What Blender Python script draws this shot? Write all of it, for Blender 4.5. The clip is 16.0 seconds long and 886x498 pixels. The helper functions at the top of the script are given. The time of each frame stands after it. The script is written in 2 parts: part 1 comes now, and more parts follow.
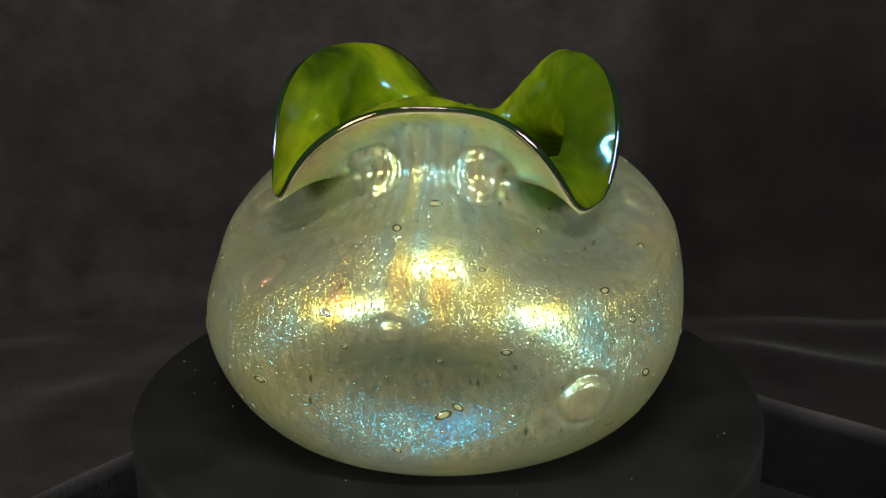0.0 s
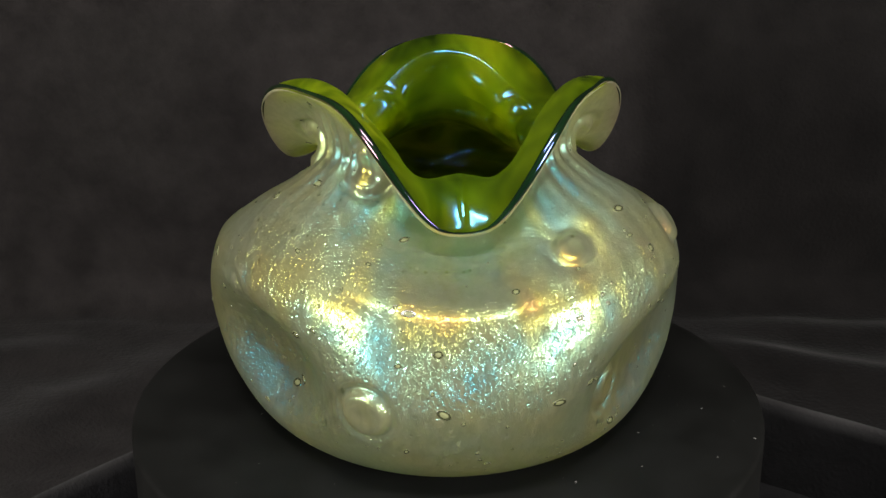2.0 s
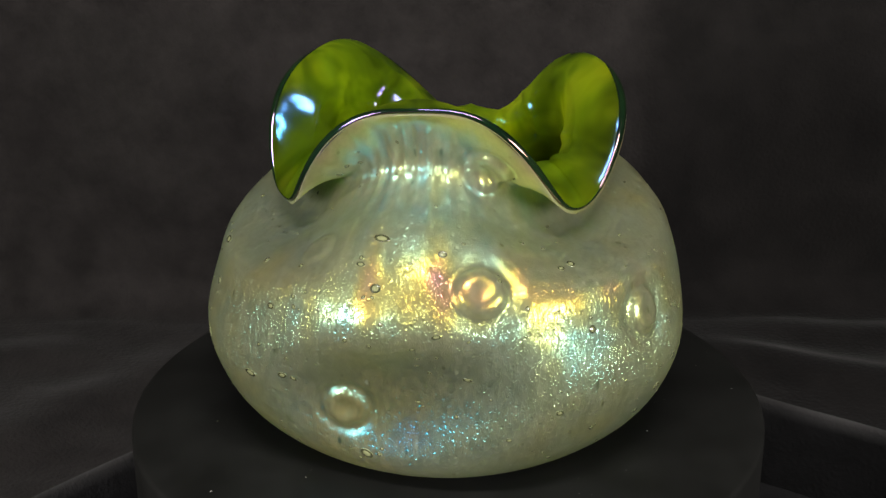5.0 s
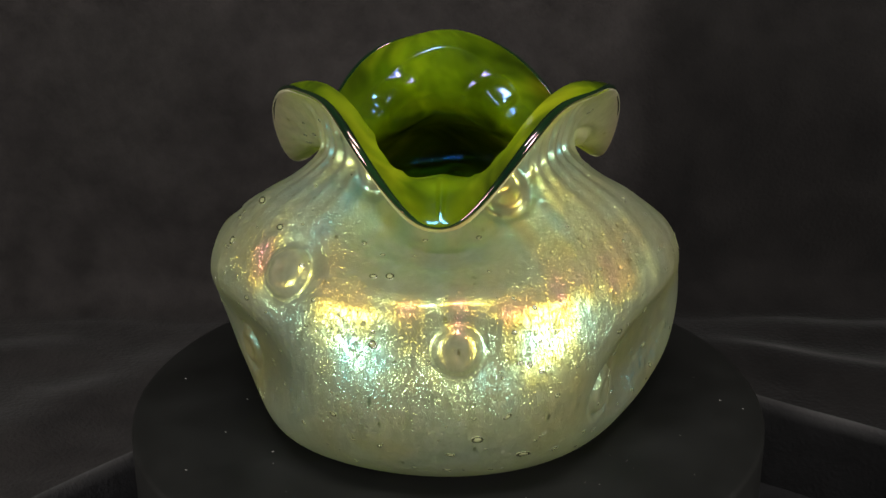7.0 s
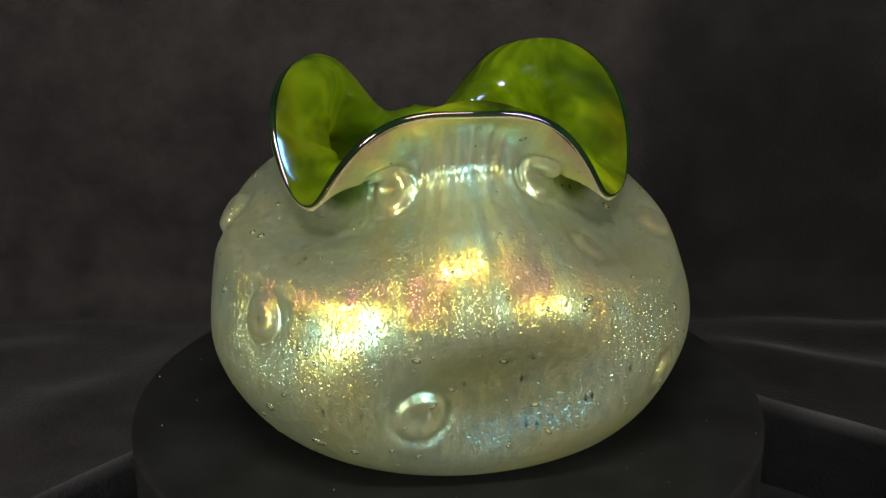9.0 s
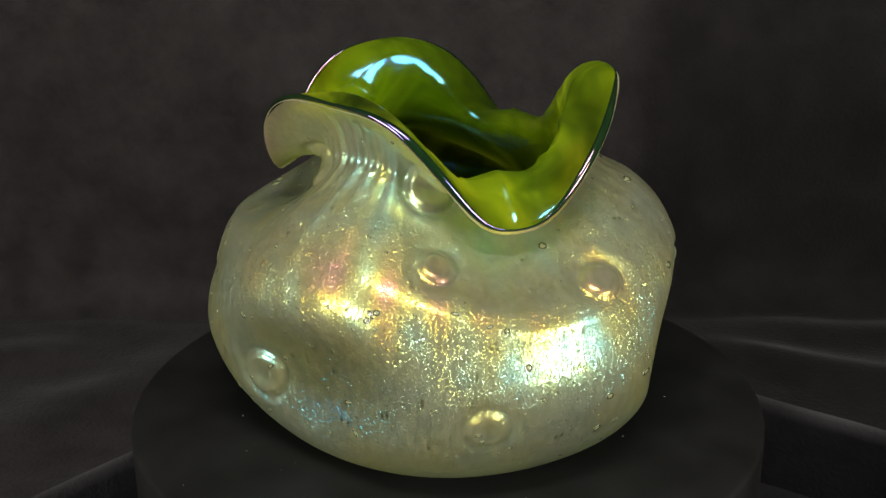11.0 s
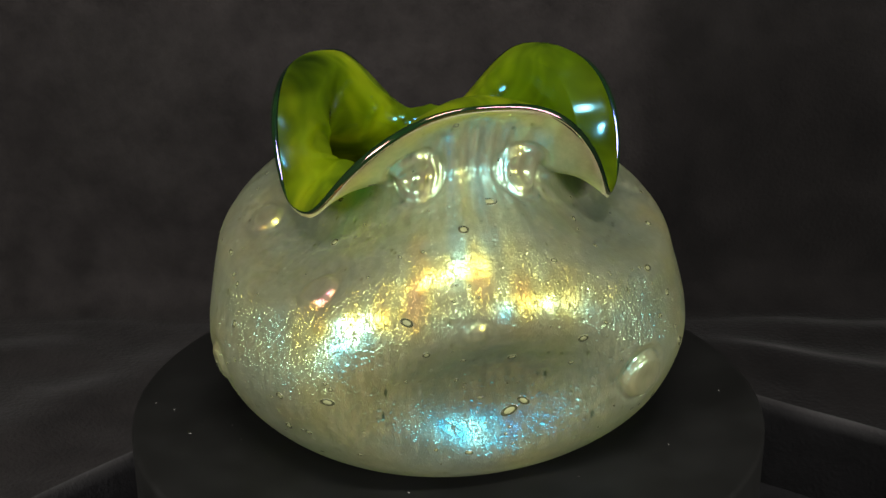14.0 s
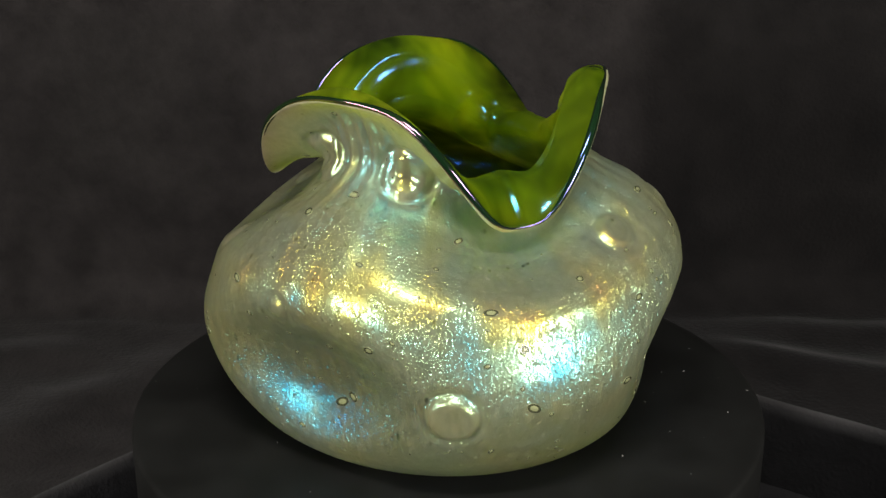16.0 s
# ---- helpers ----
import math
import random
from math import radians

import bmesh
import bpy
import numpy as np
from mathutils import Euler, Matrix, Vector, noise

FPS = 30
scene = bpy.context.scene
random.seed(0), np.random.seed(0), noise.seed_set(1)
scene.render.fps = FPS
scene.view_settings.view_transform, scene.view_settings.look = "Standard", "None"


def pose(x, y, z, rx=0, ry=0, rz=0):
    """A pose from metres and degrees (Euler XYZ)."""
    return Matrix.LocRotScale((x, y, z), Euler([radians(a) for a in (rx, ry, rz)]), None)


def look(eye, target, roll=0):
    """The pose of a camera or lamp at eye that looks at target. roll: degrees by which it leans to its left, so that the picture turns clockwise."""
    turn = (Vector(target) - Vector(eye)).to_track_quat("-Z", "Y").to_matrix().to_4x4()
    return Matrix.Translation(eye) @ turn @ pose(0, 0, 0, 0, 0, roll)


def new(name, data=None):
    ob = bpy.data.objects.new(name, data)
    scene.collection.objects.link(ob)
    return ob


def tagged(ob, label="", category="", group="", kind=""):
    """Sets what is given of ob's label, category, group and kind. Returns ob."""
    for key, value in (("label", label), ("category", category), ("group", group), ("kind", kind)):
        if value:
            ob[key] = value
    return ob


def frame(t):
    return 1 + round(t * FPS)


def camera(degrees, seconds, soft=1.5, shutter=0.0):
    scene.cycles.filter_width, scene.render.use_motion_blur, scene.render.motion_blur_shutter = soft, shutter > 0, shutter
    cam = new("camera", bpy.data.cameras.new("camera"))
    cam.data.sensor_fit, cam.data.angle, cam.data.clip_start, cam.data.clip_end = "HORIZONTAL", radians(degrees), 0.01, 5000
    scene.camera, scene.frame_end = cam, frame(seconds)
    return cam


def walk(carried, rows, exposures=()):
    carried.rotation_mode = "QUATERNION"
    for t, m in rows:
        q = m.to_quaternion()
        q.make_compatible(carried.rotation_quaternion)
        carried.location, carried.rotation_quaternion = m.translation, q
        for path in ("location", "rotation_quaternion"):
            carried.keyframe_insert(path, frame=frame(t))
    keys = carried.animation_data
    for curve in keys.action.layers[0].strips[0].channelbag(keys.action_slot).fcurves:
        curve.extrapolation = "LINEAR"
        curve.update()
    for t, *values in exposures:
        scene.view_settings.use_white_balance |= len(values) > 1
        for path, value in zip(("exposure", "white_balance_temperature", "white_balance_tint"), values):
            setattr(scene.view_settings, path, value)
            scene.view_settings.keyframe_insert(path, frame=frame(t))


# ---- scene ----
SC = 0.364           # metres per unit of the vase's drawing scale
TOP = 0.040          # top of the turntable
SPIN = -24.383       # degrees a second, clockwise seen from above
EYE = Vector((0.0, -SC, TOP + 0.524 * SC))
YAW, PITCH = radians(0.192), radians(-21.06)
AIM = EYE + Vector((-math.sin(YAW) * math.cos(PITCH), math.cos(YAW) * math.cos(PITCH), math.sin(PITCH)))

cam = camera(38.74, 16.0)
walk(cam, [(0.0, look(EYE, AIM, -0.38)), (16.0, look(EYE, AIM, -0.38))])

# ---- world and lights ----
world = bpy.data.worlds.new("dark_studio")
scene.world = world
world.use_nodes = True
world.node_tree.nodes["Background"].inputs["Color"].default_value = (0.9, 0.95, 1.0, 1)
world.node_tree.nodes["Background"].inputs["Strength"].default_value = 0.03


def softbox(name, eye, target, width, height, watts, colour):
    data = bpy.data.lights.new(name, "AREA")
    data.shape, data.size, data.size_y, data.energy, data.color = "RECTANGLE", width, height, watts, colour
    ob = new(name, data)
    ob.matrix_world = look(eye, target)
    return ob


MID = (0.0, 0.0, 0.09)
softbox("softbox_west", (-0.53, -0.57, 0.25), MID, 0.25, 0.23, 8.5, (1.0, 0.965, 0.91))
softbox("softbox_east", (0.56, -0.54, 0.25), MID, 0.25, 0.23, 8.5, (1.0, 0.965, 0.91))
softbox("softbox_above", (0.0, -0.34, 0.62), MID, 0.30, 0.055, 5.0, (1.0, 0.97, 0.93))


# ---- materials ----
def material(name):
    mat = bpy.data.materials.new(name)
    mat.use_nodes = True
    tree = mat.node_tree
    return mat, tree.nodes, tree.links, tree.nodes["Principled BSDF"]


def add(nodes, kind, **inputs):
    node = nodes.new(kind)
    for key, value in inputs.items():
        node.inputs[key.replace("_", " ")].default_value = value
    return node


def ramp(nodes, stops):
    node = nodes.new("ShaderNodeValToRGB")
    while len(node.color_ramp.elements) < len(stops):
        node.color_ramp.elements.new(0.5)
    for el, (at, col) in zip(node.color_ramp.elements, stops):
        el.position, el.color = at, (*col, 1)
    return node


def lustre_glass():
    """Pale, slightly cloudy green glass with a crackled, iridised skin full of seeds."""
    mat, nodes, links, bsdf = material("lustre_glass")
    coord = nodes.new("ShaderNodeTexCoord")
    # colour: milky green with amber clouds
    cloud = add(nodes, "ShaderNodeTexNoise", Scale=28.0, Detail=6.0, Roughness=0.62)
    links.new(coord.outputs["Object"], cloud.inputs["Vector"])
    tint = ramp(nodes, [(0.30, (0.119, 0.142, 0.124)), (0.50, (0.152, 0.156, 0.112)), (0.74, (0.194, 0.155, 0.066))])
    links.new(cloud.outputs["Fac"], tint.inputs["Fac"])
    # creamier towards the mouth
    pale = nodes.new("ShaderNodeAttribute")
    pale.attribute_name = "pale"
    cream = nodes.new("ShaderNodeMix")
    cream.data_type = "RGBA"
    cream.inputs["B"].default_value = (0.285, 0.258, 0.168, 1)
    links.new(pale.outputs["Fac"], cream.inputs["Factor"])
    # amber where the glass was pressed in
    pressed = nodes.new("ShaderNodeAttribute")
    pressed.attribute_name = "amber"
    stained = nodes.new("ShaderNodeMix")
    stained.data_type = "RGBA"
    stained.inputs["B"].default_value = (0.175, 0.142, 0.040, 1)
    links.new(pressed.outputs["Fac"], stained.inputs["Factor"])
    links.new(tint.outputs["Color"], stained.inputs["A"])
    links.new(stained.outputs["Result"], cream.inputs["A"])
    # drawn-out streaks in the glass
    pulled = nodes.new("ShaderNodeMapping")
    pulled.inputs["Scale"].default_value = (1.0, 1.0, 0.35)
    links.new(coord.outputs["Object"], pulled.inputs["Vector"])
    streak = add(nodes, "ShaderNodeTexNoise", Scale=520.0, Detail=5.0, Roughness=0.7)
    links.new(pulled.outputs["Vector"], streak.inputs["Vector"])
    shade = ramp(nodes, [(0.38, (0.72, 0.74, 0.74)), (0.62, (1.28, 1.25, 1.19))])
    links.new(streak.outputs["Fac"], shade.inputs["Fac"])
    mixed = nodes.new("ShaderNodeMix")
    mixed.data_type, mixed.blend_type = "RGBA", "MULTIPLY"
    mixed.inputs["Factor"].default_value = 1.0
    links.new(cream.outputs["Result"], mixed.inputs["A"])
    links.new(shade.outputs["Color"], mixed.inputs["B"])
    # pale and dark seeds inside the glass
    motes = add(nodes, "ShaderNodeTexVoronoi", Scale=400.0)
    links.new(pulled.outputs["Vector"], motes.inputs["Vector"])
    near = ramp(nodes, [(0.12, (1.0, 1.0, 1.0)), (0.26, (0.0, 0.0, 0.0))])
    links.new(motes.outputs["Distance"], near.inputs["Fac"])
    chance = nodes.new("ShaderNodeSeparateColor")
    links.new(motes.outputs["Color"], chance.inputs["Color"])
    colour = mixed.outputs["Result"]
    for channel, limit, mote in (("Green", 0.90, (0.30, 0.31, 0.20)), ("Blue", 0.87, (0.012, 0.013, 0.008))):
        chosen = nodes.new("ShaderNodeMath")
        chosen.operation = "GREATER_THAN"
        chosen.inputs[1].default_value = limit
        links.new(chance.outputs[channel], chosen.inputs[0])
        mask = nodes.new("ShaderNodeMath")
        mask.operation = "MULTIPLY"
        links.new(chosen.outputs["Value"], mask.inputs[0])
        links.new(near.outputs["Color"], mask.inputs[1])
        spot = nodes.new("ShaderNodeMix")
        spot.data_type = "RGBA"
        spot.inputs["B"].default_value = (*mote, 1)
        links.new(mask.outputs["Value"], spot.inputs["Factor"])
        links.new(colour, spot.inputs["A"])
        colour = spot.outputs["Result"]
    links.new(colour, bsdf.inputs["Base Color"])
    # thickness of the iridised skin in nanometres, as it was laid on, with drifts
    laid = nodes.new("ShaderNodeAttribute")
    laid.attribute_name = "film"
    drift = add(nodes, "ShaderNodeTexNoise", Scale=75.0, Detail=4.0, Roughness=0.6)
    links.new(coord.outputs["Object"], drift.inputs["Vector"])
    spread = nodes.new("ShaderNodeMapRange")
    spread.inputs["From Min"].default_value, spread.inputs["From Max"].default_value = 0.3, 0.7
    spread.inputs["To Min"].default_value, spread.inputs["To Max"].default_value = -13.0, 13.0
    links.new(drift.outputs["Fac"], spread.inputs["Value"])
    thick = nodes.new("ShaderNodeMath")
    links.new(laid.outputs["Fac"], thick.inputs[0])
    links.new(spread.outputs["Result"], thick.inputs[1])
    links.new(thick.outputs["Value"], bsdf.inputs["Thin Film Thickness"])
    bsdf.inputs["Thin Film IOR"].default_value = 2.4
    bsdf.inputs["IOR"].default_value = 1.47
    bsdf.inputs["Roughness"].default_value = 0.24
    bsdf.inputs["Subsurface Weight"].default_value = 0.0
    # crackle, drawn out along the upright
    stretch = nodes.new("ShaderNodeMapping")
    stretch.inputs["Scale"].default_value = (1.0, 1.0, 0.5)
    links.new(coord.outputs["Object"], stretch.inputs["Vector"])
    crackle = add(nodes, "ShaderNodeTexNoise", Scale=850.0, Detail=2.0, Roughness=0.55, Distortion=0.6)
    links.new(stretch.outputs["Vector"], crackle.inputs["Vector"])
    seeds = add(nodes, "ShaderNodeTexVoronoi", Scale=520.0)
    links.new(coord.outputs["Object"], seeds.inputs["Vector"])
    pit = ramp(nodes, [(0.10, (1.0, 1.0, 1.0)), (0.34, (0.0, 0.0, 0.0))])
    links.new(seeds.outputs["Distance"], pit.inputs["Fac"])
    some = nodes.new("ShaderNodeSeparateColor")
    links.new(seeds.outputs["Color"], some.inputs["Color"])
    pick = nodes.new("ShaderNodeMath")
    pick.operation = "GREATER_THAN"
    pick.inputs[1].default_value = 0.66
    links.new(some.outputs["Red"], pick.inputs[0])
    grit = nodes.new("ShaderNodeMath")
    grit.operation = "MULTIPLY"
    links.new(pit.outputs["Color"], grit.inputs[0])
    links.new(pick.outputs["Value"], grit.inputs[1])
    hammered = add(nodes, "ShaderNodeTexNoise", Scale=430.0, Detail=1.0, Distortion=0.7)
    links.new(stretch.outputs["Vector"], hammered.inputs["Vector"])
    both = nodes.new("ShaderNodeMath")
    both.operation = "MULTIPLY_ADD"
    both.inputs[1].default_value = 1.6
    links.new(hammered.outputs["Fac"], both.inputs[0])
    worms = ramp(nodes, [(0.44, (0.0, 0.0, 0.0)), (0.50, (1.0, 1.0, 1.0)), (0.56, (0.0, 0.0, 0.0))])
    links.new(crackle.outputs["Fac"], worms.inputs["Fac"])
    links.new(worms.outputs["Color"], both.inputs[2])
    total = nodes.new("ShaderNodeMath")
    total.operation = "MULTIPLY_ADD"
    total.inputs[1].default_value = -2.6
    links.new(grit.outputs["Value"], total.inputs[0])
    links.new(both.outputs["Value"], total.inputs[2])
    bump = add(nodes, "ShaderNodeBump", Strength=0.8, Distance=0.000085)
    grain = nodes.new("ShaderNodeAttribute")
    grain.attribute_name = "grain"
    links.new(grain.outputs["Fac"], bump.inputs["Strength"])
    links.new(total.outputs["Value"], bump.inputs["Height"])
    links.new(bump.outputs["Normal"], bsdf.inputs["Normal"])
    passing(nodes, links, bsdf, (0.82, 0.78, 0.51), 0.43)
    return mat


def passing(nodes, links, bsdf, colour, share):
    """Lets a share of the light through the glass, diffused and tinted."""
    glow = nodes.new("ShaderNodeBsdfTranslucent")
    glow.inputs["Color"].default_value = (*colour, 1)
    blend = nodes.new("ShaderNodeMixShader")
    blend.inputs["Fac"].default_value = share
    links.new(bsdf.outputs["BSDF"], blend.inputs[1])
    links.new(glow.outputs["BSDF"], blend.inputs[2])
    links.new(blend.outputs["Shader"], nodes["Material Output"].inputs["Surface"])


def green_glass(name, deep, light, rough, film_low, film_high, through_light=0.0):
    """Smooth olive-green glass with an oily film."""
    mat, nodes, links, bsdf = material(name)
    coord = nodes.new("ShaderNodeTexCoord")
    cloud = add(nodes, "ShaderNodeTexNoise", Scale=38.0, Detail=4.0, Distortion=1.0)
    links.new(coord.outputs["Object"], cloud.inputs["Vector"])
    tint = ramp(nodes, [(0.32, deep), (0.70, light)])
    links.new(cloud.outputs["Fac"], tint.inputs["Fac"])
    links.new(tint.outputs["Color"], bsdf.inputs["Base Color"])
    film = add(nodes, "ShaderNodeTexNoise", Scale=14.0, Detail=2.0)
    links.new(coord.outputs["Object"], film.inputs["Vector"])
    thick = nodes.new("ShaderNodeMapRange")
    thick.inputs["From Min"].default_value, thick.inputs["From Max"].default_value = 0.3, 0.7
    thick.inputs["To Min"].default_value, thick.inputs["To Max"].default_value = film_low, film_high
    links.new(film.outputs["Fac"], thick.inputs["Value"])
    links.new(thick.outputs["Result"], bsdf.inputs["Thin Film Thickness"])
    bsdf.inputs["Thin Film IOR"].default_value = 1.9
    bsdf.inputs["IOR"].default_value = 1.52
    bsdf.inputs["Roughness"].default_value = rough
    waves = add(nodes, "ShaderNodeTexNoise", Scale=44.0, Detail=1.5)
    links.new(coord.outputs["Object"], waves.inputs["Vector"])
    bump = add(nodes, "ShaderNodeBump", Strength=0.9 if through_light else 0.1, Distance=0.0048)
    links.new(waves.outputs["Fac"], bump.inputs["Height"])
    links.new(bump.outputs["Normal"], bsdf.inputs["Normal"])
    if through_light:
        passing(nodes, links, bsdf, (0.50, 0.72, 0.03), through_light)
        swirl = add(nodes, "ShaderNodeTexNoise", Scale=42.0, Detail=2.0, Roughness=0.5, Distortion=1.0)
        links.new(coord.outputs["Object"], swirl.inputs["Vector"])
        streaks = ramp(nodes, [(0.30, (0.13, 0.20, 0.006)), (0.50, (0.40, 0.54, 0.014)), (0.66, (0.86, 0.96, 0.05))])
        links.new(swirl.outputs["Fac"], streaks.inputs["Fac"])
        links.new(streaks.outputs["Color"], nodes["Translucent BSDF"].inputs["Color"])
    return mat


def velvet(name, low, high, sheen):
    """Black velvet with a mottled, greyish pile and lint, darker where masked."""
    mat, nodes, links, bsdf = material(name)
    coord = nodes.new("ShaderNodeTexCoord")
    cloth_tone = add(nodes, "ShaderNodeTexNoise", Scale=40.0, Detail=9.0, Roughness=0.78)
    links.new(coord.outputs["Object"], cloth_tone.inputs["Vector"])
    tint = ramp(nodes, [(0.30, low), (0.70, high)])
    links.new(cloth_tone.outputs["Fac"], tint.inputs["Fac"])
    right_part = nodes.new("ShaderNodeAttribute")
    right_part.attribute_name = "cloth_tone"
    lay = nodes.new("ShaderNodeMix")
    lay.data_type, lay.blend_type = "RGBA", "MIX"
    links.new(right_part.outputs["Fac"], lay.inputs["Factor"])
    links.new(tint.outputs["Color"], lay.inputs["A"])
    # the same mottling at under half the brightness, for the masked part
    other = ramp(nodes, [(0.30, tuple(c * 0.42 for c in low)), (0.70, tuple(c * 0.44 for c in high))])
    links.new(cloth_tone.outputs["Fac"], other.inputs["Fac"])
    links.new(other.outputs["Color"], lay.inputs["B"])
    # painted highlight: paler colour where the crest catches the light
    crest_mask = nodes.new("ShaderNodeAttribute")
    crest_mask.attribute_name = "crest_glint"
    wear_or_glint = nodes.new("ShaderNodeMix")
    wear_or_glint.data_type = "RGBA"
    wear_or_glint.inputs["B"].default_value = (0.034, 0.033, 0.033, 1)
    links.new(crest_mask.outputs["Fac"], wear_or_glint.inputs["Factor"])
    links.new(lay.outputs["Result"], wear_or_glint.inputs["A"])
    links.new(wear_or_glint.outputs["Result"], bsdf.inputs["Base Color"])
    bsdf.inputs["Roughness"].default_value = 0.95
    bsdf.inputs["Specular IOR Level"].default_value = 0.1
    bsdf.inputs["Sheen Weight"].default_value = sheen
    bsdf.inputs["Sheen Roughness"].default_value = 0.4
    pile = add(nodes, "ShaderNodeTexNoise", Scale=600.0, Detail=3.0)
    links.new(coord.outputs["Object"], pile.inputs["Vector"])
    bump = add(nodes, "ShaderNodeBump", Strength=0.6, Distance=0.0008)
    links.new(pile.outputs["Fac"], bump.inputs["Height"])
    links.new(bump.outputs["Normal"], bsdf.inputs["Normal"])
    return mat


def black_plastic():
    mat, nodes, links, bsdf = material("satin_black_plastic")
    coord = nodes.new("ShaderNodeTexCoord")
    wear_or_glint = add(nodes, "ShaderNodeTexNoise", Scale=40.0, Detail=5.0)
    links.new(coord.outputs["Object"], wear_or_glint.inputs["Vector"])
    tint = ramp(nodes, [(0.35, (0.0048, 0.0048, 0.0044)), (0.70, (0.0075, 0.0075, 0.007))])
    links.new(wear_or_glint.outputs["Fac"], tint.inputs["Fac"])
    links.new(tint.outputs["Color"], bsdf.inputs["Base Color"])
    gloss = ramp(nodes, [(0.3, (0.42, 0.42, 0.42)), (0.7, (0.55, 0.55, 0.55))])
    links.new(wear_or_glint.outputs["Fac"], gloss.inputs["Fac"])
    links.new(gloss.outputs["Color"], bsdf.inputs["Roughness"])
    bsdf.inputs["Specular IOR Level"].default_value = 0.10
    return mat


def plain(name, colour, rough):
    mat, nodes, links, bsdf = material(name)
    bsdf.inputs["Base Color"].default_value = (*colour, 1)
    bsdf.inputs["Roughness"].default_value = rough
    return mat


LUSTRE = lustre_glass()
LINING = green_glass("olive_green_glass", (0.004, 0.009, 0.0008), (0.096, 0.146, 0.004), 0.12, 150.0, 205.0, 0.58)
# near-black green stands for the dark surroundings mirrored in the edge
EDGE = green_glass("edge_glass_dark_reflection", (0.0015, 0.006, 0.003), (0.006, 0.020, 0.005), 0.08, 120.0, 170.0)
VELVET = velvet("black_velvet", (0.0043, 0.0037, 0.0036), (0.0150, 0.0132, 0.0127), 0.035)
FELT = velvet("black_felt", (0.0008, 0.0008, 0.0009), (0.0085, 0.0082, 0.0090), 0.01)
PLASTIC = black_plastic()
LINT = plain("pale_lint", (0.13, 0.125, 0.115), 0.9)
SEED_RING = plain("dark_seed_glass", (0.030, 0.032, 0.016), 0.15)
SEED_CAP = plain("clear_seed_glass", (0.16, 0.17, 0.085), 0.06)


# ---- mesh helpers ----
def sheet(name, pts, mat, closed, flip=False):
    """A smooth mesh over a grid of points, rows by columns; closed joins the last column to the first."""
    rows, cols = pts.shape[:2]
    c = np.arange(cols if closed else cols - 1)
    d = (c + 1) % cols
    r = np.arange(rows - 1)[:, None] * cols
    quads = np.stack([r + c, r + d, r + cols + d, r + cols + c], -1).reshape(-1, 4)
    if flip:
        quads = quads[:, ::-1]
    mesh = bpy.data.meshes.new(name)
    mesh.vertices.add(rows * cols)
    mesh.vertices.foreach_set("co", pts.astype(np.float32).ravel())
    mesh.loops.add(quads.size)
    mesh.loops.foreach_set("vertex_index", quads.astype(np.int32).ravel())
    mesh.polygons.add(len(quads))
    mesh.polygons.foreach_set("loop_start", np.arange(0, quads.size, 4, dtype=np.int32))
    mesh.polygons.foreach_set("use_smooth", np.ones(len(quads), dtype=bool))
    mesh.update(calc_edges=True)
    mesh.validate()
    mesh.materials.append(mat)
    return mesh


def put(name, mesh, parent, label=""):
    ob = new(name, mesh)
    ob.parent = parent
    return tagged(ob, label)


def normals(pts):
    """Outward normals of a closed grid of points (rows up, columns round)."""
    du = np.roll(pts, -1, 1) - np.roll(pts, 1, 1)
    dv = np.gradient(pts, axis=0)
    n = np.cross(du, dv)
    return n / (np.linalg.norm(n, axis=2, keepdims=True) + 1e-12)


# ---- the setting: velvet over a low board and up behind, felt in front below ----
BACK, BEND = 0.168, 0.022


def board_edge(xs):
    """Front edge of the draped board; it passes under the turntable."""
    line = np.where(xs < 0, 0.028 + 1.12 * (xs + 0.1121), 0.0686 - 0.762 * (xs - 0.1209)) + 0.0012 * np.sin(xs * 90)
    round_front = -np.sqrt(np.maximum(0.098 ** 2 - xs * xs, 0))
    return np.maximum(np.where(abs(xs) > 0.098, line, round_front), -0.6)


def cloth():
    xs = np.concatenate([np.linspace(-0.9, -0.262, 40), np.linspace(-0.26, 0.26, 400), np.linspace(0.262, 0.9, 40)])
    edge = board_edge(xs)
    rows = [(edge - 0.004, xs * 0 - 0.038), (edge - 0.004, xs * 0 - 0.012), (edge - 0.002, xs * 0 - 0.003)]
    for k in np.linspace(0, 1, 150) ** 1.8:
        y = edge + k * (BACK - BEND - edge)
        rows.append((y, creases(xs, y, y - edge)))
    for a in np.linspace(0.15, math.pi / 2 - 0.1, 8):
        rows.append((xs * 0 + BACK - BEND + BEND * math.sin(a), xs * 0 + BEND - BEND * math.cos(a)))
    for z in np.linspace(BEND, 0.9, 110):
        rows.append((xs * 0 + BACK, xs * 0 + z))
    pts = np.array([np.stack([xs, y, z], -1) for y, z in rows])
    up = np.clip(pts[..., 2] / (BEND * 2), 0, 1)
    hang = 0.006 * np.sin(xs * 17 + 0.6) + 0.004 * np.sin(xs * 41 + 2) - 0.006 / (1 + np.exp(np.clip(-(xs - 0.089) / 0.003, -60, 60)))
    pts[..., 1] += up * hang
    return pts


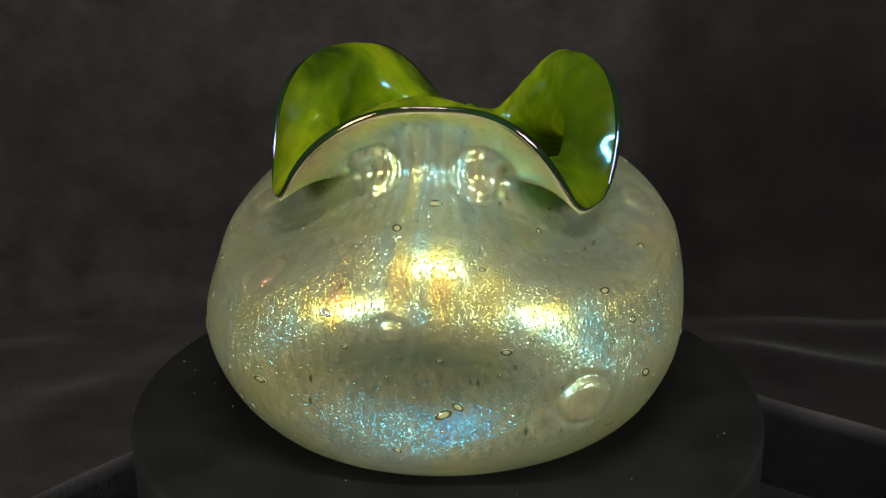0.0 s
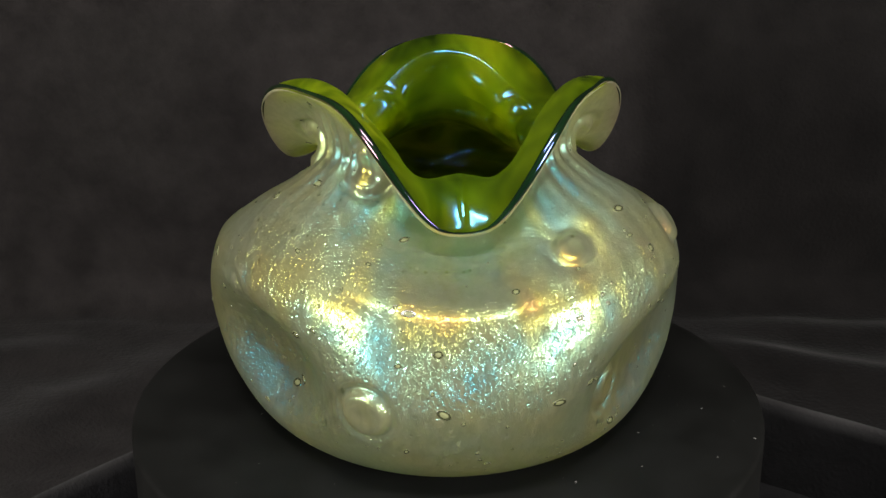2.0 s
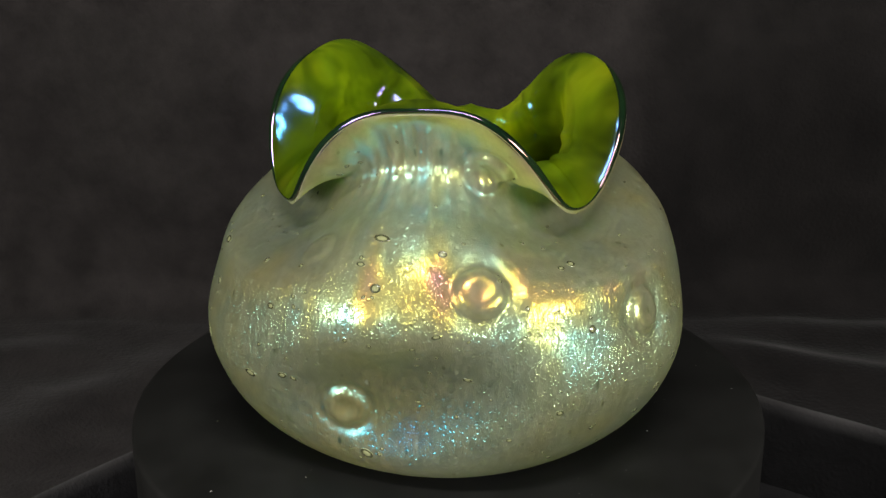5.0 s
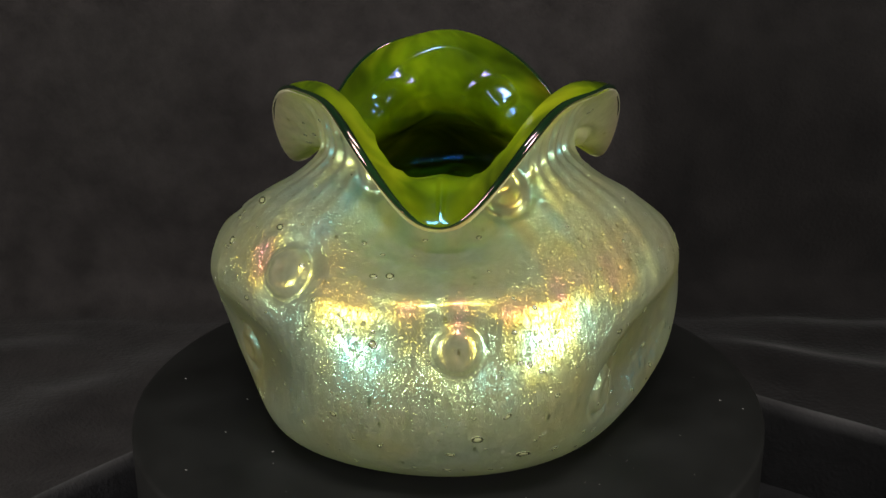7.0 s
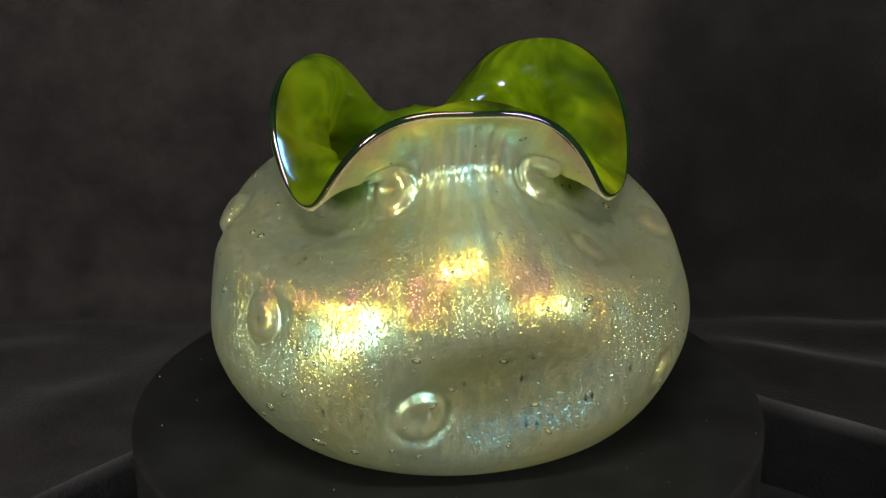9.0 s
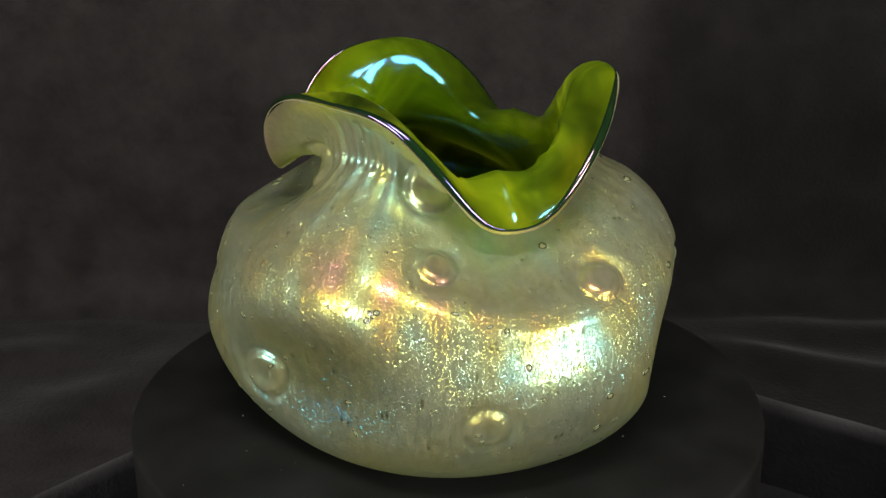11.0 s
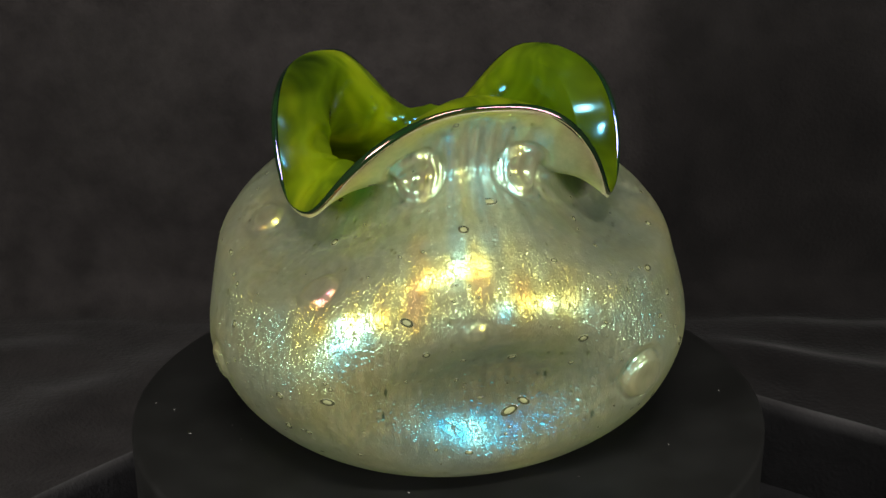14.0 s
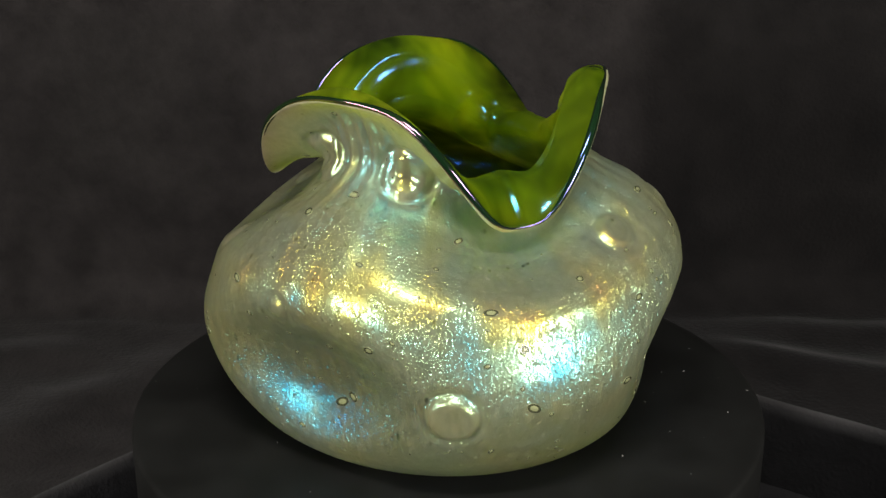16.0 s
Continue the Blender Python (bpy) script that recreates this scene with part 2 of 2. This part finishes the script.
def creases(xs, y, inward):
    """Height of the lying cloth: a raised crease along the board's edge and soft rumples behind."""
    beside = 1 / (1 + np.exp(np.clip(-(abs(xs) - 0.100) / 0.001, -60, 60)))
    h = beside * 0.0026 * np.exp(-((inward - 0.0016) / 0.0016) ** 2)
    for x0, y0, slope, lift, wide, side in FOLDS:
        d = (y - y0 - slope * (xs - x0)) / math.hypot(1, slope)
        ends = 1 / (1 + np.exp(np.clip(-side * (xs - x0) / 0.012, -60, 60)))
        h = h + lift * np.exp(-(d / wide) ** 2) * ends
    return h + beside * 0.0009 * np.sin(xs * 55 + y * 70) * np.sin(y * 110 - xs * 30) * np.clip(inward / 0.02, 0, 1)


FOLDS = [(-0.112, 0.095, 0.90, 0.0055, 0.020, -1), (-0.150, 0.040, 1.3, 0.0035, 0.013, -1), (-0.150, 0.118, 0.15, 0.003, 0.014, -1),
         (0.104, 0.117, -0.55, 0.006, 0.015, 1), (0.17, 0.085, -0.45, 0.004, 0.014, 1), (0.14, 0.135, -0.10, 0.003, 0.012, 1)]

cloth_pts = cloth()
cloth_mesh = sheet("backdrop", cloth_pts, VELVET, False)
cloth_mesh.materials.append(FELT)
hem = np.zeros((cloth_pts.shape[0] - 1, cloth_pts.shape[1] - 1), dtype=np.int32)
hem[:3] = 1                                                 # the front drop takes the darker FELT
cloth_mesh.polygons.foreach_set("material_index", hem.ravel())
# the highlight on the crease over the board's edge is painted in grey
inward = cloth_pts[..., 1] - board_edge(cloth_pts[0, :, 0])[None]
crest_glint = np.exp(-((inward - 0.0012) / 0.0016) ** 2) * (abs(cloth_pts[..., 0]) > 0.098) * (cloth_pts[..., 2] > -0.001)
crest_glint = crest_glint * (0.75 + 0.25 * np.sin(cloth_pts[..., 0] * 140))
cloth_mesh.attributes.new("crest_glint", "FLOAT", "POINT").data.foreach_set("value", crest_glint.astype(np.float32).ravel())
# the cloth darkens to the right by a soft step, x = 0.072 to 0.100
cloth_tone = np.clip((cloth_pts[..., 0] - 0.072) / 0.028, 0, 1)
cloth_mesh.attributes.new("cloth_tone", "FLOAT", "POINT").data.foreach_set("value", (cloth_tone * cloth_tone * (3 - 2 * cloth_tone)).astype(np.float32).ravel())
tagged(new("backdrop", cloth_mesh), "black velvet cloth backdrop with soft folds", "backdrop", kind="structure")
xs, ys = np.meshgrid(np.linspace(-0.9, 0.9, 180), np.linspace(-1.1, 0.16, 120))
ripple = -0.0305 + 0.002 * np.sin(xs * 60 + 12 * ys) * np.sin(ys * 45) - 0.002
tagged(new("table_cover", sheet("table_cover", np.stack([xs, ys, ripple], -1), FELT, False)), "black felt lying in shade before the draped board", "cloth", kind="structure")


# ---- an unseen dim room, added to close the set and shut out world light ----
PLASTER = plain("grey_plaster", (0.16, 0.155, 0.15), 0.9)


def slab(name, low, high, label, category):
    bm = bmesh.new()
    size = Vector(high) - Vector(low)
    bmesh.ops.create_cube(bm, size=1.0, matrix=Matrix.Translation((Vector(low) + Vector(high)) / 2) @ Matrix.Diagonal((*size, 1)))
    mesh = bpy.data.meshes.new(name)
    bm.to_mesh(mesh)
    bm.free()
    mesh.materials.append(PLASTER)
    tagged(new(name, mesh), label, category, kind="structure")


slab("wall_north", (-1.6, 1.2, -0.75), (1.6, 1.3, 1.7), "unseen plain dark grey plaster wall, added to close the set", "wall")
slab("wall_south", (-1.6, -2.3, -0.75), (1.6, -2.2, 1.7), "unseen plain dark grey plaster wall, added to close the set", "wall")
slab("wall_west", (-1.7, -2.3, -0.75), (-1.6, 1.3, 1.7), "unseen plain dark grey plaster wall, added to close the set", "wall")
slab("wall_east", (1.6, -2.3, -0.75), (1.7, 1.3, 1.7), "unseen plain dark grey plaster wall, added to close the set", "wall")
slab("ceiling", (-1.7, -2.3, 1.7), (1.7, 1.3, 1.8), "unseen plain dark grey ceiling, added to close the set", "ceiling")
slab("ground", (-1.7, -2.3, -0.85), (1.7, 1.3, -0.75), "unseen plain dark grey floor, added to close the set", "floor")


# ---- the turntable ----
def turned(profile, steps):
    """Points of a turned profile of (radius, height)."""
    a = np.linspace(0, 2 * np.pi, steps, endpoint=False)
    p = np.array(profile)
    return np.stack([p[:, :1] * np.cos(a), p[:, :1] * np.sin(a), np.repeat(p[:, 1:], steps, 1)], -1)


turntable = tagged(new("turntable"), "round satin black display turntable with dust specks", "turntable")
RIM_R = 0.1000
prof = [(0.0001, -0.038), (RIM_R - 0.003, -0.038), (RIM_R - 0.0005, -0.036)]
prof += [(RIM_R, -0.002 - 0.033 * (1 - k / 8)) for k in range(9)]
prof += [(RIM_R - 0.0012 * (1 - math.cos(a)), -0.0012 + 0.0012 * math.sin(a)) for a in (0.4, 0.8, 1.2, 1.57)]
prof += [(RIM_R - 0.0025, 0.0), (0.07, 0.0), (0.03, 0.0), (0.0001, 0.0)]
put("platter", sheet("platter", turned(prof, 192), PLASTIC, True), turntable)
base = [(0.0001, -TOP), (0.085, -TOP), (0.086, -0.0385), (0.0001, -0.0385)]
put("base", sheet("base", turned(base, 96), PLASTIC, True), turntable)
turntable.matrix_world = pose(0, 0, TOP)

# ---- the vase ----
NOTCH = (-160.0, -36.0, 79.0, 200.0)     # low lips of the mouth, degrees
# mouth curve: constant, then cosine and sine of 1, 2, 3 ... turns
MOUTH_R = (0.1360, -0.0027, -0.0009, -0.0016, 0.0014, 0.0020, -0.0003, -0.0010, -0.0002, 0.0002, 0.0012, 0.0034, -0.0043, 0.0017, -0.0006, 0.0005, -0.0001, -0.0022, -0.0002, -0.0004, -0.0004)
MOUTH_Z = (-0.2661, 0.0002, 0.0022, -0.0073, -0.0009, 0.0224, 0.0445, 0.0004, 0.0048, 0.0001, 0.0025, 0.0061, -0.0098, 0.0026, -0.0006, 0.0002, -0.0004, -0.0009, 0.0004, 0.0001, -0.0001)
COLS, ROWS = 900, 420
theta = np.linspace(-np.pi, np.pi, COLS, endpoint=False)
deg = np.degrees(theta)


def wave(coef, a):
    out = np.full_like(a, coef[0])
    for k in range(1, (len(coef) + 1) // 2):
        out += coef[2 * k - 1] * np.cos(k * a) + coef[2 * k] * np.sin(k * a)
    return out


def lobe_weight():
    """1 under a raised lobe of the mouth, 0 under a lip."""
    s = np.zeros_like(deg)
    turned_deg = np.where(deg < NOTCH[0], deg + 360, deg)
    for a, b in zip(NOTCH[:-1], NOTCH[1:]):
        inside = (turned_deg >= a) & (turned_deg <= b)
        s[inside] = (turned_deg[inside] - a) / (b - a)
    return 0.5 - 0.5 * np.cos(2 * np.pi * s)


def spline(ctrl, rows):
    """Catmull-Rom through control points (k, columns, 2), sampled evenly by control interval."""
    k = len(ctrl)
    ext = np.concatenate([2 * ctrl[:1] - ctrl[1:2], ctrl, 2 * ctrl[-1:] - ctrl[-2:-1]])
    out = []
    for v in np.linspace(0, k - 1 - 1e-9, rows):
        i, t = int(v), v - int(v)
        a, b, c, d = ext[i:i + 4]
        out.append(0.5 * (2 * b + (c - a) * t + (2 * a - 5 * b + 4 * c - d) * t * t + (3 * b - a - 3 * c + d) * t ** 3))
    return np.array(out)


def arc(a, b):
    return (a - b + 180) % 360 - 180


def vase_grid():
    w = lobe_weight()
    mr, mz = wave(MOUTH_R, theta), wave(MOUTH_Z, theta) - 0.0062 * w
    mz = -0.3255 + np.log1p(np.exp((mz + 0.3255) * 130.0)) / 130.0     # broad, flat pouring lips
    for a0 in NOTCH[:3]:
        mr += 0.012 * np.exp(-(arc(deg, a0) / 19.0) ** 2)

    def ring(lobe, lip):
        return np.stack([lip[0] + (lobe[0] - lip[0]) * w, lip[1] + (lobe[1] - lip[1]) * w], -1)
    neck = ring((0.105, -0.284), (0.104, -0.318))

    def flare(a, b, crest):
        """Between neck and mouth; over a lip the wall first rises to a crest and then droops outward."""
        pr, pz = neck[:, 0] + a * (mr - neck[:, 0]), neck[:, 1] + b * (mz - neck[:, 1])
        return np.stack([crest[0] + (pr - crest[0]) * w ** 0.7, crest[1] + (pz - crest[1]) * w ** 0.7], -1)
    droop = sum(k * np.exp(-(arc(deg, a0) / 24.0) ** 2) for a0, k in zip(NOTCH, (-0.008, -0.002, 0.009)))
    ctrl = np.array([ring((0.001, -0.5235), (0.001, -0.5235)), ring((0.080, -0.5237), (0.080, -0.5237)),
                     ring((0.131, -0.5237), (0.131, -0.5237)), ring((0.161, -0.511), (0.161, -0.511)),
                     ring((0.184, -0.485), (0.186, -0.485)), ring((0.200, -0.450), (0.202, -0.450)),
                     ring((0.2045, -0.416), (0.2032, -0.423)), ring((0.198, -0.380), (0.1932, -0.391)),
                     ring((0.1820, -0.3450), (0.1835, -0.3670)), ring((0.155, -0.317), (0.152, -0.3525)),
                     ring((0.124, -0.300), (0.123, -0.3395)), neck,
                     flare(0.09, 0.45, (0.097, -0.2985)), flare(0.42, 0.80, (0.110, -0.2995)), np.stack([mr, mz], -1)])
    for k, share in ((7, 0.4), (8, 1.0), (9, 0.8)):       # the shelf under a lip sags more or less
        ctrl[k, :, 1] += share * droop
    rz = spline(ctrl, ROWS)
    r, z = rz[..., 0], rz[..., 1]
    body = np.linspace(0, len(ctrl) - 1, ROWS)[:, None]      # control index of a row
    side = np.clip((body - 2.2) / 1.0, 0, 1) * np.clip((11.5 - body) / 2.0, 0, 1)
    # pressed hollows under the lobes
    for a0, z0, half, tall, deep, lean in HOLLOWS:
        da = arc(deg, a0)[None, :] / half
        dz = (z - z0 - lean * arc(deg, a0)[None, :]) / tall
        q = da * da + dz * dz
        r = r - side * deep * np.exp(-q ** 1.45)
        r = r - side * 0.004 * np.exp(-((arc(deg, a0)[None, :] / 30.0) ** 2 + ((z + 0.492) / 0.022) ** 2) ** 1.3)
    # unevenness of hand-blown glass
    r = r + side * (0.0022 * np.sin(2 * theta + 0.6) + 0.0014 * np.sin(5 * theta + 14 * z))
    plain_pts = np.stack([r * np.cos(theta), r * np.sin(theta), z], -1)
    # drawn ribs running up the necks
    rib = (0.5 * np.clip((body - 6.2) / 1.0, 0, 1) + 0.65 * np.clip((body - 8.0) / 1.5, 0, 1)) * np.clip((14.0 - body) / 2.0, 0, 1)
    r = r + rib * ((0.0008 * np.sin(theta * 27 + 2.2 * np.sin(5 * theta) + 18 * z) + (0.0003 + 0.0007 * np.clip((body - 9.0) / 2.0, 0, 1)) * np.sin(theta * 58 + 2.4 * np.sin(3 * theta) - 12 * z)) * w ** 2.2)
    return plain_pts, np.stack([r * np.cos(theta), r * np.sin(theta), z], -1), body


HOLLOWS = [(-97.0, -0.437, 26.0, 0.046, 0.045, 0.0), (18.5, -0.441, 26.0, 0.047, 0.038, 0.0003), (142.0, -0.437, 25.0, 0.046, 0.034, 0.0002)]
# round applied bosses: angle, height, radius, moat radius, lift
BOSSES = [(-59.0, -0.442, 0.0185, 0.026, 0.0035), (4.8, -0.455, 0.0165, 0.026, 0.0035), (123.0, -0.4515, 0.0185, 0.027, 0.0035), (-173.5, -0.450, 0.0150, 0.024, 0.0024),
          (83.0, -0.389, 0.0165, 0.036, 0.0050), (39.5, -0.349, 0.0185, 0.036, 0.0050), (-5.0, -0.335, 0.0135, 0.030, 0.0022), (175.5, -0.3415, 0.0130, 0.030, 0.0034),
          (-141.0, -0.359, 0.0145, 0.030, 0.0032), (-102.5, -0.379, 0.0080, 0.018, 0.0026), (-121.0, -0.2865, 0.018, 0.026, 0.0034), (-76.5, -0.288, 0.018, 0.026, 0.0034),
          (50.0, -0.284, 0.017, 0.026, 0.0032), (106.0, -0.303, 0.017, 0.026, 0.0034), (172.0, -0.296, 0.018, 0.026, 0.0032)]

smooth_grid, grid, row_at = vase_grid()
out = normals(grid)
if (out[ROWS // 2, :, :2] * grid[ROWS // 2, :, :2]).sum() < 0:
    out = -out


def boss_lift(pts):
    lift = np.zeros(pts.shape[:2])
    for a0, z0, rad, moat, high in BOSSES:
        j = int(np.argmin(abs(arc(deg, a0))))
        rows = np.where((row_at[:, 0] > 2.5) & (row_at[:, 0] < 13.5))[0]
        i = rows[np.argmin(abs(pts[rows, j, 2] - z0))]
        d = np.linalg.norm(pts - pts[i, j], axis=2)
        lift += high * 0.5 * (1 - np.tanh((d - rad) / 0.0028)) - high * 0.8 * np.exp(-((d - rad * 1.15) / (moat - rad) / 0.55) ** 2)
        lift -= high * 0.65 * np.exp(-(d / (rad * 0.55)) ** 2)
    return lift


vase = tagged(new("vase"), "iridescent pale green glass vase with pinched three-lobed mouth on turntable", "vase")
SHIFT = np.array((0.0, 0.0, 0.524))
wall = grid + out * boss_lift(grid)[..., None]
rise = wall[-1] - wall[-6]
rise /= np.linalg.norm(rise, axis=1, keepdims=True)
wall[-3:] += rise[None] * np.array((0.0002, 0.0005, 0.0010))[:, None, None]
skin = (wall + SHIFT) * SC
body_mesh = sheet("body", skin, LUSTRE, True)


def boss_mark():
    """1 on the bosses, 0 off them."""
    mark = np.zeros(grid.shape[:2])
    for a0, z0, rad, moat, high in BOSSES:
        j = int(np.argmin(abs(arc(deg, a0))))
        rows = np.where((row_at[:, 0] > 2.5) & (row_at[:, 0] < 13.5))[0]
        i = rows[np.argmin(abs(grid[rows, j, 2] - z0))]
        mark += np.exp(-(np.linalg.norm(grid - grid[i, j], axis=2) / rad) ** 4)
    return mark


def film_laid():
    """Film thickness: silver on the flanks, gold on the shoulders, blue in the hollows and up the necks."""
    z = grid[..., 2]
    film = 176.5 + 22.5 * np.exp(-((z + 0.366 - 0.022 * lobe_weight()) / (0.016 + 0.010 * lobe_weight())) ** 2) + 6.0 * np.cos(theta - 2.4)
    film += 46.0 * np.exp(-((row_at - 14.0) / 0.7) ** 2) + 16.0 * boss_mark()
    film -= 4.0 / (1 + np.exp(-(z + 0.318) / 0.006))
    for a0, z0, half, tall, deep, lean in HOLLOWS:
        q = (arc(deg, a0) / (half * 1.1)) ** 2 + ((z - z0 + 0.020) / 0.045) ** 2
        film -= 21.0 * np.exp(-q ** 2)
    runs = np.sin(theta * 23 + 2.5 * np.sin(4 * theta)) + 0.7 * np.sin(theta * 41 + 3 * np.sin(3 * theta) + 30 * z)
    film += 7.5 * runs / (1 + np.exp(-(z + 0.395) / 0.008))
    return film * 0.9375


body_mesh.attributes.new("film", "FLOAT", "POINT").data.foreach_set("value", film_laid().astype(np.float32).ravel())
# crackle is coarse on the walls, worn smooth on the shelves below the lips and on the mouth
shelf = (1 - lobe_weight()) ** 0.7 * np.exp(-((row_at - 9.6) / 1.7) ** 4)
grain = 0.80 - 0.6 * np.clip(boss_mark(), 0, 1) - 0.58 * shelf - 0.45 * np.clip((row_at - 12.0) / 1.0, 0, 1) * np.ones_like(shelf)
body_mesh.attributes.new("grain", "FLOAT", "POINT").data.foreach_set("value", np.clip(grain, 0.12, 1).astype(np.float32).ravel())
amber = sum(np.exp(-((arc(deg, h[0]) / (h[2] * 0.8)) ** 2 + ((grid[..., 2] - h[1]) / (h[3] * 0.8)) ** 2)) for h in HOLLOWS)
body_mesh.attributes.new("amber", "FLOAT", "POINT").data.foreach_set("value", (0.6 * amber).astype(np.float32).ravel())
pale_part = 0.75 * np.clip((row_at - 9.8) / 2.2, 0, 1) * np.ones_like(shelf)
body_mesh.attributes.new("pale", "FLOAT", "POINT").data.foreach_set("value", pale_part.astype(np.float32).ravel())
put("body", body_mesh, vase, "crackled iridescent pale green glass wall full of seeds")
smooth_out = normals(smooth_grid)
if (smooth_out[ROWS // 2, :, :2] * smooth_grid[ROWS // 2, :, :2]).sum() < 0:
    smooth_out = -smooth_out
# the lining is thickest behind the roll of the mouth, dimpled behind the bosses, creased at the lips
roll = np.clip((row_at - 12.5) / 1.5, 0, 1)
swell = 0.0125 * np.sqrt(1 - 0.99 * roll ** 2) * np.clip((row_at - 11.4) / 1.4, 0, 1) - 0.0026 * roll ** 2
crease = sum(np.exp(-(arc(deg, a0) / 1.3) ** 2) for a0 in NOTCH[:3])[None] * np.clip((row_at - 12.3) / 0.5, 0, 1) * np.clip((14.0 - row_at) / 0.3, 0, 1)
depth = 0.0058 + swell * (0.35 + 0.65 * lobe_weight()) + 0.0013 * crease - 0.6 * boss_lift(smooth_grid)
inner = smooth_grid - smooth_out * depth[..., None]
keep = row_at[:, 0] > 1.2
inner_pts = (inner[keep] + SHIFT) * SC
floor_row = inner_pts[:1] * np.array((0.001, 0.001, 1.0))
put("lining", sheet("lining", np.concatenate([floor_row, inner_pts]), LINING, True, True), vase, "glossy olive green glass inside with oily sheen")
# the fire-polished edge of the mouth, its dark reflection put into the colour
lip = 0.32 * (wall[-1] - rise * 0.0010) + 0.68 * inner[-1] - rise * 0.0005
along = np.roll(lip, -1, 0) - np.roll(lip, 1, 0)
along /= np.linalg.norm(along, axis=1, keepdims=True)
across = wall[-1] - rise * 0.0010 - inner[-1]
across -= along * (across * along).sum(1, keepdims=True)
across /= np.linalg.norm(across, axis=1, keepdims=True)
upward = np.cross(along, across)
thick = (0.44 + 0.62 * 4 * lobe_weight() * (1 - lobe_weight()))[:, None]
bead = np.array([lip + thick * (across * 0.0033 * math.cos(a) + upward * 0.0028 * math.sin(a)) for a in np.linspace(0, 2 * math.pi, 15)])
put("mouth_edge", sheet("mouth_edge", (bead + SHIFT) * SC, EDGE, True), vase, "rounded bottle-green glass edge of the mouth, dark reflection painted in")
vase.matrix_world = pose(0, 0, TOP + 0.0003)


# dust and lint on the turntable
def dust():
    rnd = random.Random(7)
    bm = bmesh.new()
    for _ in range(46):
        a, r = rnd.uniform(0, 6.283), 0.099 * math.sqrt(rnd.uniform(0.35, 1.0))
        s = rnd.choice((0.08, 0.10, 0.14, 0.2)) * 0.001
        m = pose(r * math.cos(a), r * math.sin(a), s * 0.3, 0, 0, rnd.uniform(0, 360)) @ Matrix.Diagonal((s * rnd.uniform(1, 3.5), s, s * 0.6, 1))
        bmesh.ops.create_icosphere(bm, subdivisions=1, radius=1.0, matrix=m)
    mesh = bpy.data.meshes.new("dust")
    bm.to_mesh(mesh)
    bm.free()
    mesh.materials.append(LINT)
    return mesh


tagged(put("dust", dust(), turntable, "pale specks of dust and lint"), kind="stuff")


# ---- seeds: bubbles burst at the skin ----
def seed_mesh():
    """A low dome in a dark sunken ring, one across."""
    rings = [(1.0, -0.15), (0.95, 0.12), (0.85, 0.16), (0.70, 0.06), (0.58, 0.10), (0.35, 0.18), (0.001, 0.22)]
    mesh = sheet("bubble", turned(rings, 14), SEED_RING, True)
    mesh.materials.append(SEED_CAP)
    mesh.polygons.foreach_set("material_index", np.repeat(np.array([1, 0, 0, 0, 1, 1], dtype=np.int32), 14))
    return mesh


# angle and height of the large ones
SEEDS = [(-50, -.366), (-43, -.393), (-42, -.435), (-24, -.358), (-17, -.436), (-117, -.368), (-11, -.376), (-8, -.429), (15, -.319), (10, -.494), (-56, -.332),
         (31, -.327), (56, -.444), (66, -.346), (65, -.386), (98, -.402), (87, -.457), (16, -.347), (98, -.480), (143, -.407), (163, -.364), (123, -.398), (107, -.485),
         (152, -.451), (62, -.346), (161, -.370), (-169, -.378), (-165, -.404), (-146, -.439), (-149, -.341), (-92, -.410), (-87, -.453), (-134, -.434), (-147, -.470),
         (-113, -.394), (-105, -.245), (-94, -.302), (-91, -.460), (-104, -.314), (-77, -.394)]


def seeds():
    rnd = random.Random(11)
    big = seed_mesh()
    rows = np.where((row_at[:, 0] > 2.6) & (row_at[:, 0] < 13.0))[0]
    facing = normals(skin)
    if (facing[ROWS // 2, :, :2] * skin[ROWS // 2, :, :2]).sum() < 0:
        facing = -facing
    spots = [(a, z, rnd.uniform(0.8, 1.35)) for a, z in SEEDS]
    spots += [(rnd.uniform(-180, 180), rnd.choice((rnd.uniform(-0.50, -0.33), rnd.uniform(-0.50, -0.24))), rnd.choice((0.3, 0.38, 0.48, 0.65))) for _ in range(255)]
    for a, z, size in spots:
        j = int(np.argmin(abs(arc(deg, a))))
        i = rows[np.argmin(abs(grid[rows, j, 2] - z))]
        n = Vector(facing[i, j])
        spin = n.to_track_quat("Z", "Y").to_matrix().to_4x4()
        long = rnd.choice((1.0, 1.1, 1.3, 1.7, 2.1))
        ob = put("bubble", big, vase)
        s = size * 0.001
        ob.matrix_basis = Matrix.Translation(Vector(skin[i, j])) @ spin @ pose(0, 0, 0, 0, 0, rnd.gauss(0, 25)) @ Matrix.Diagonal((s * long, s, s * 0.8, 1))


seeds()


def motions():
    turn = [(k * 0.5, SPIN * k * 0.5) for k in range(33)]
    walk(vase, [(t, pose(0, 0, TOP + 0.0003, 0, 0, a)) for t, a in turn])
    walk(turntable, [(t, pose(0, 0, TOP, 0, 0, a)) for t, a in turn])


motions()
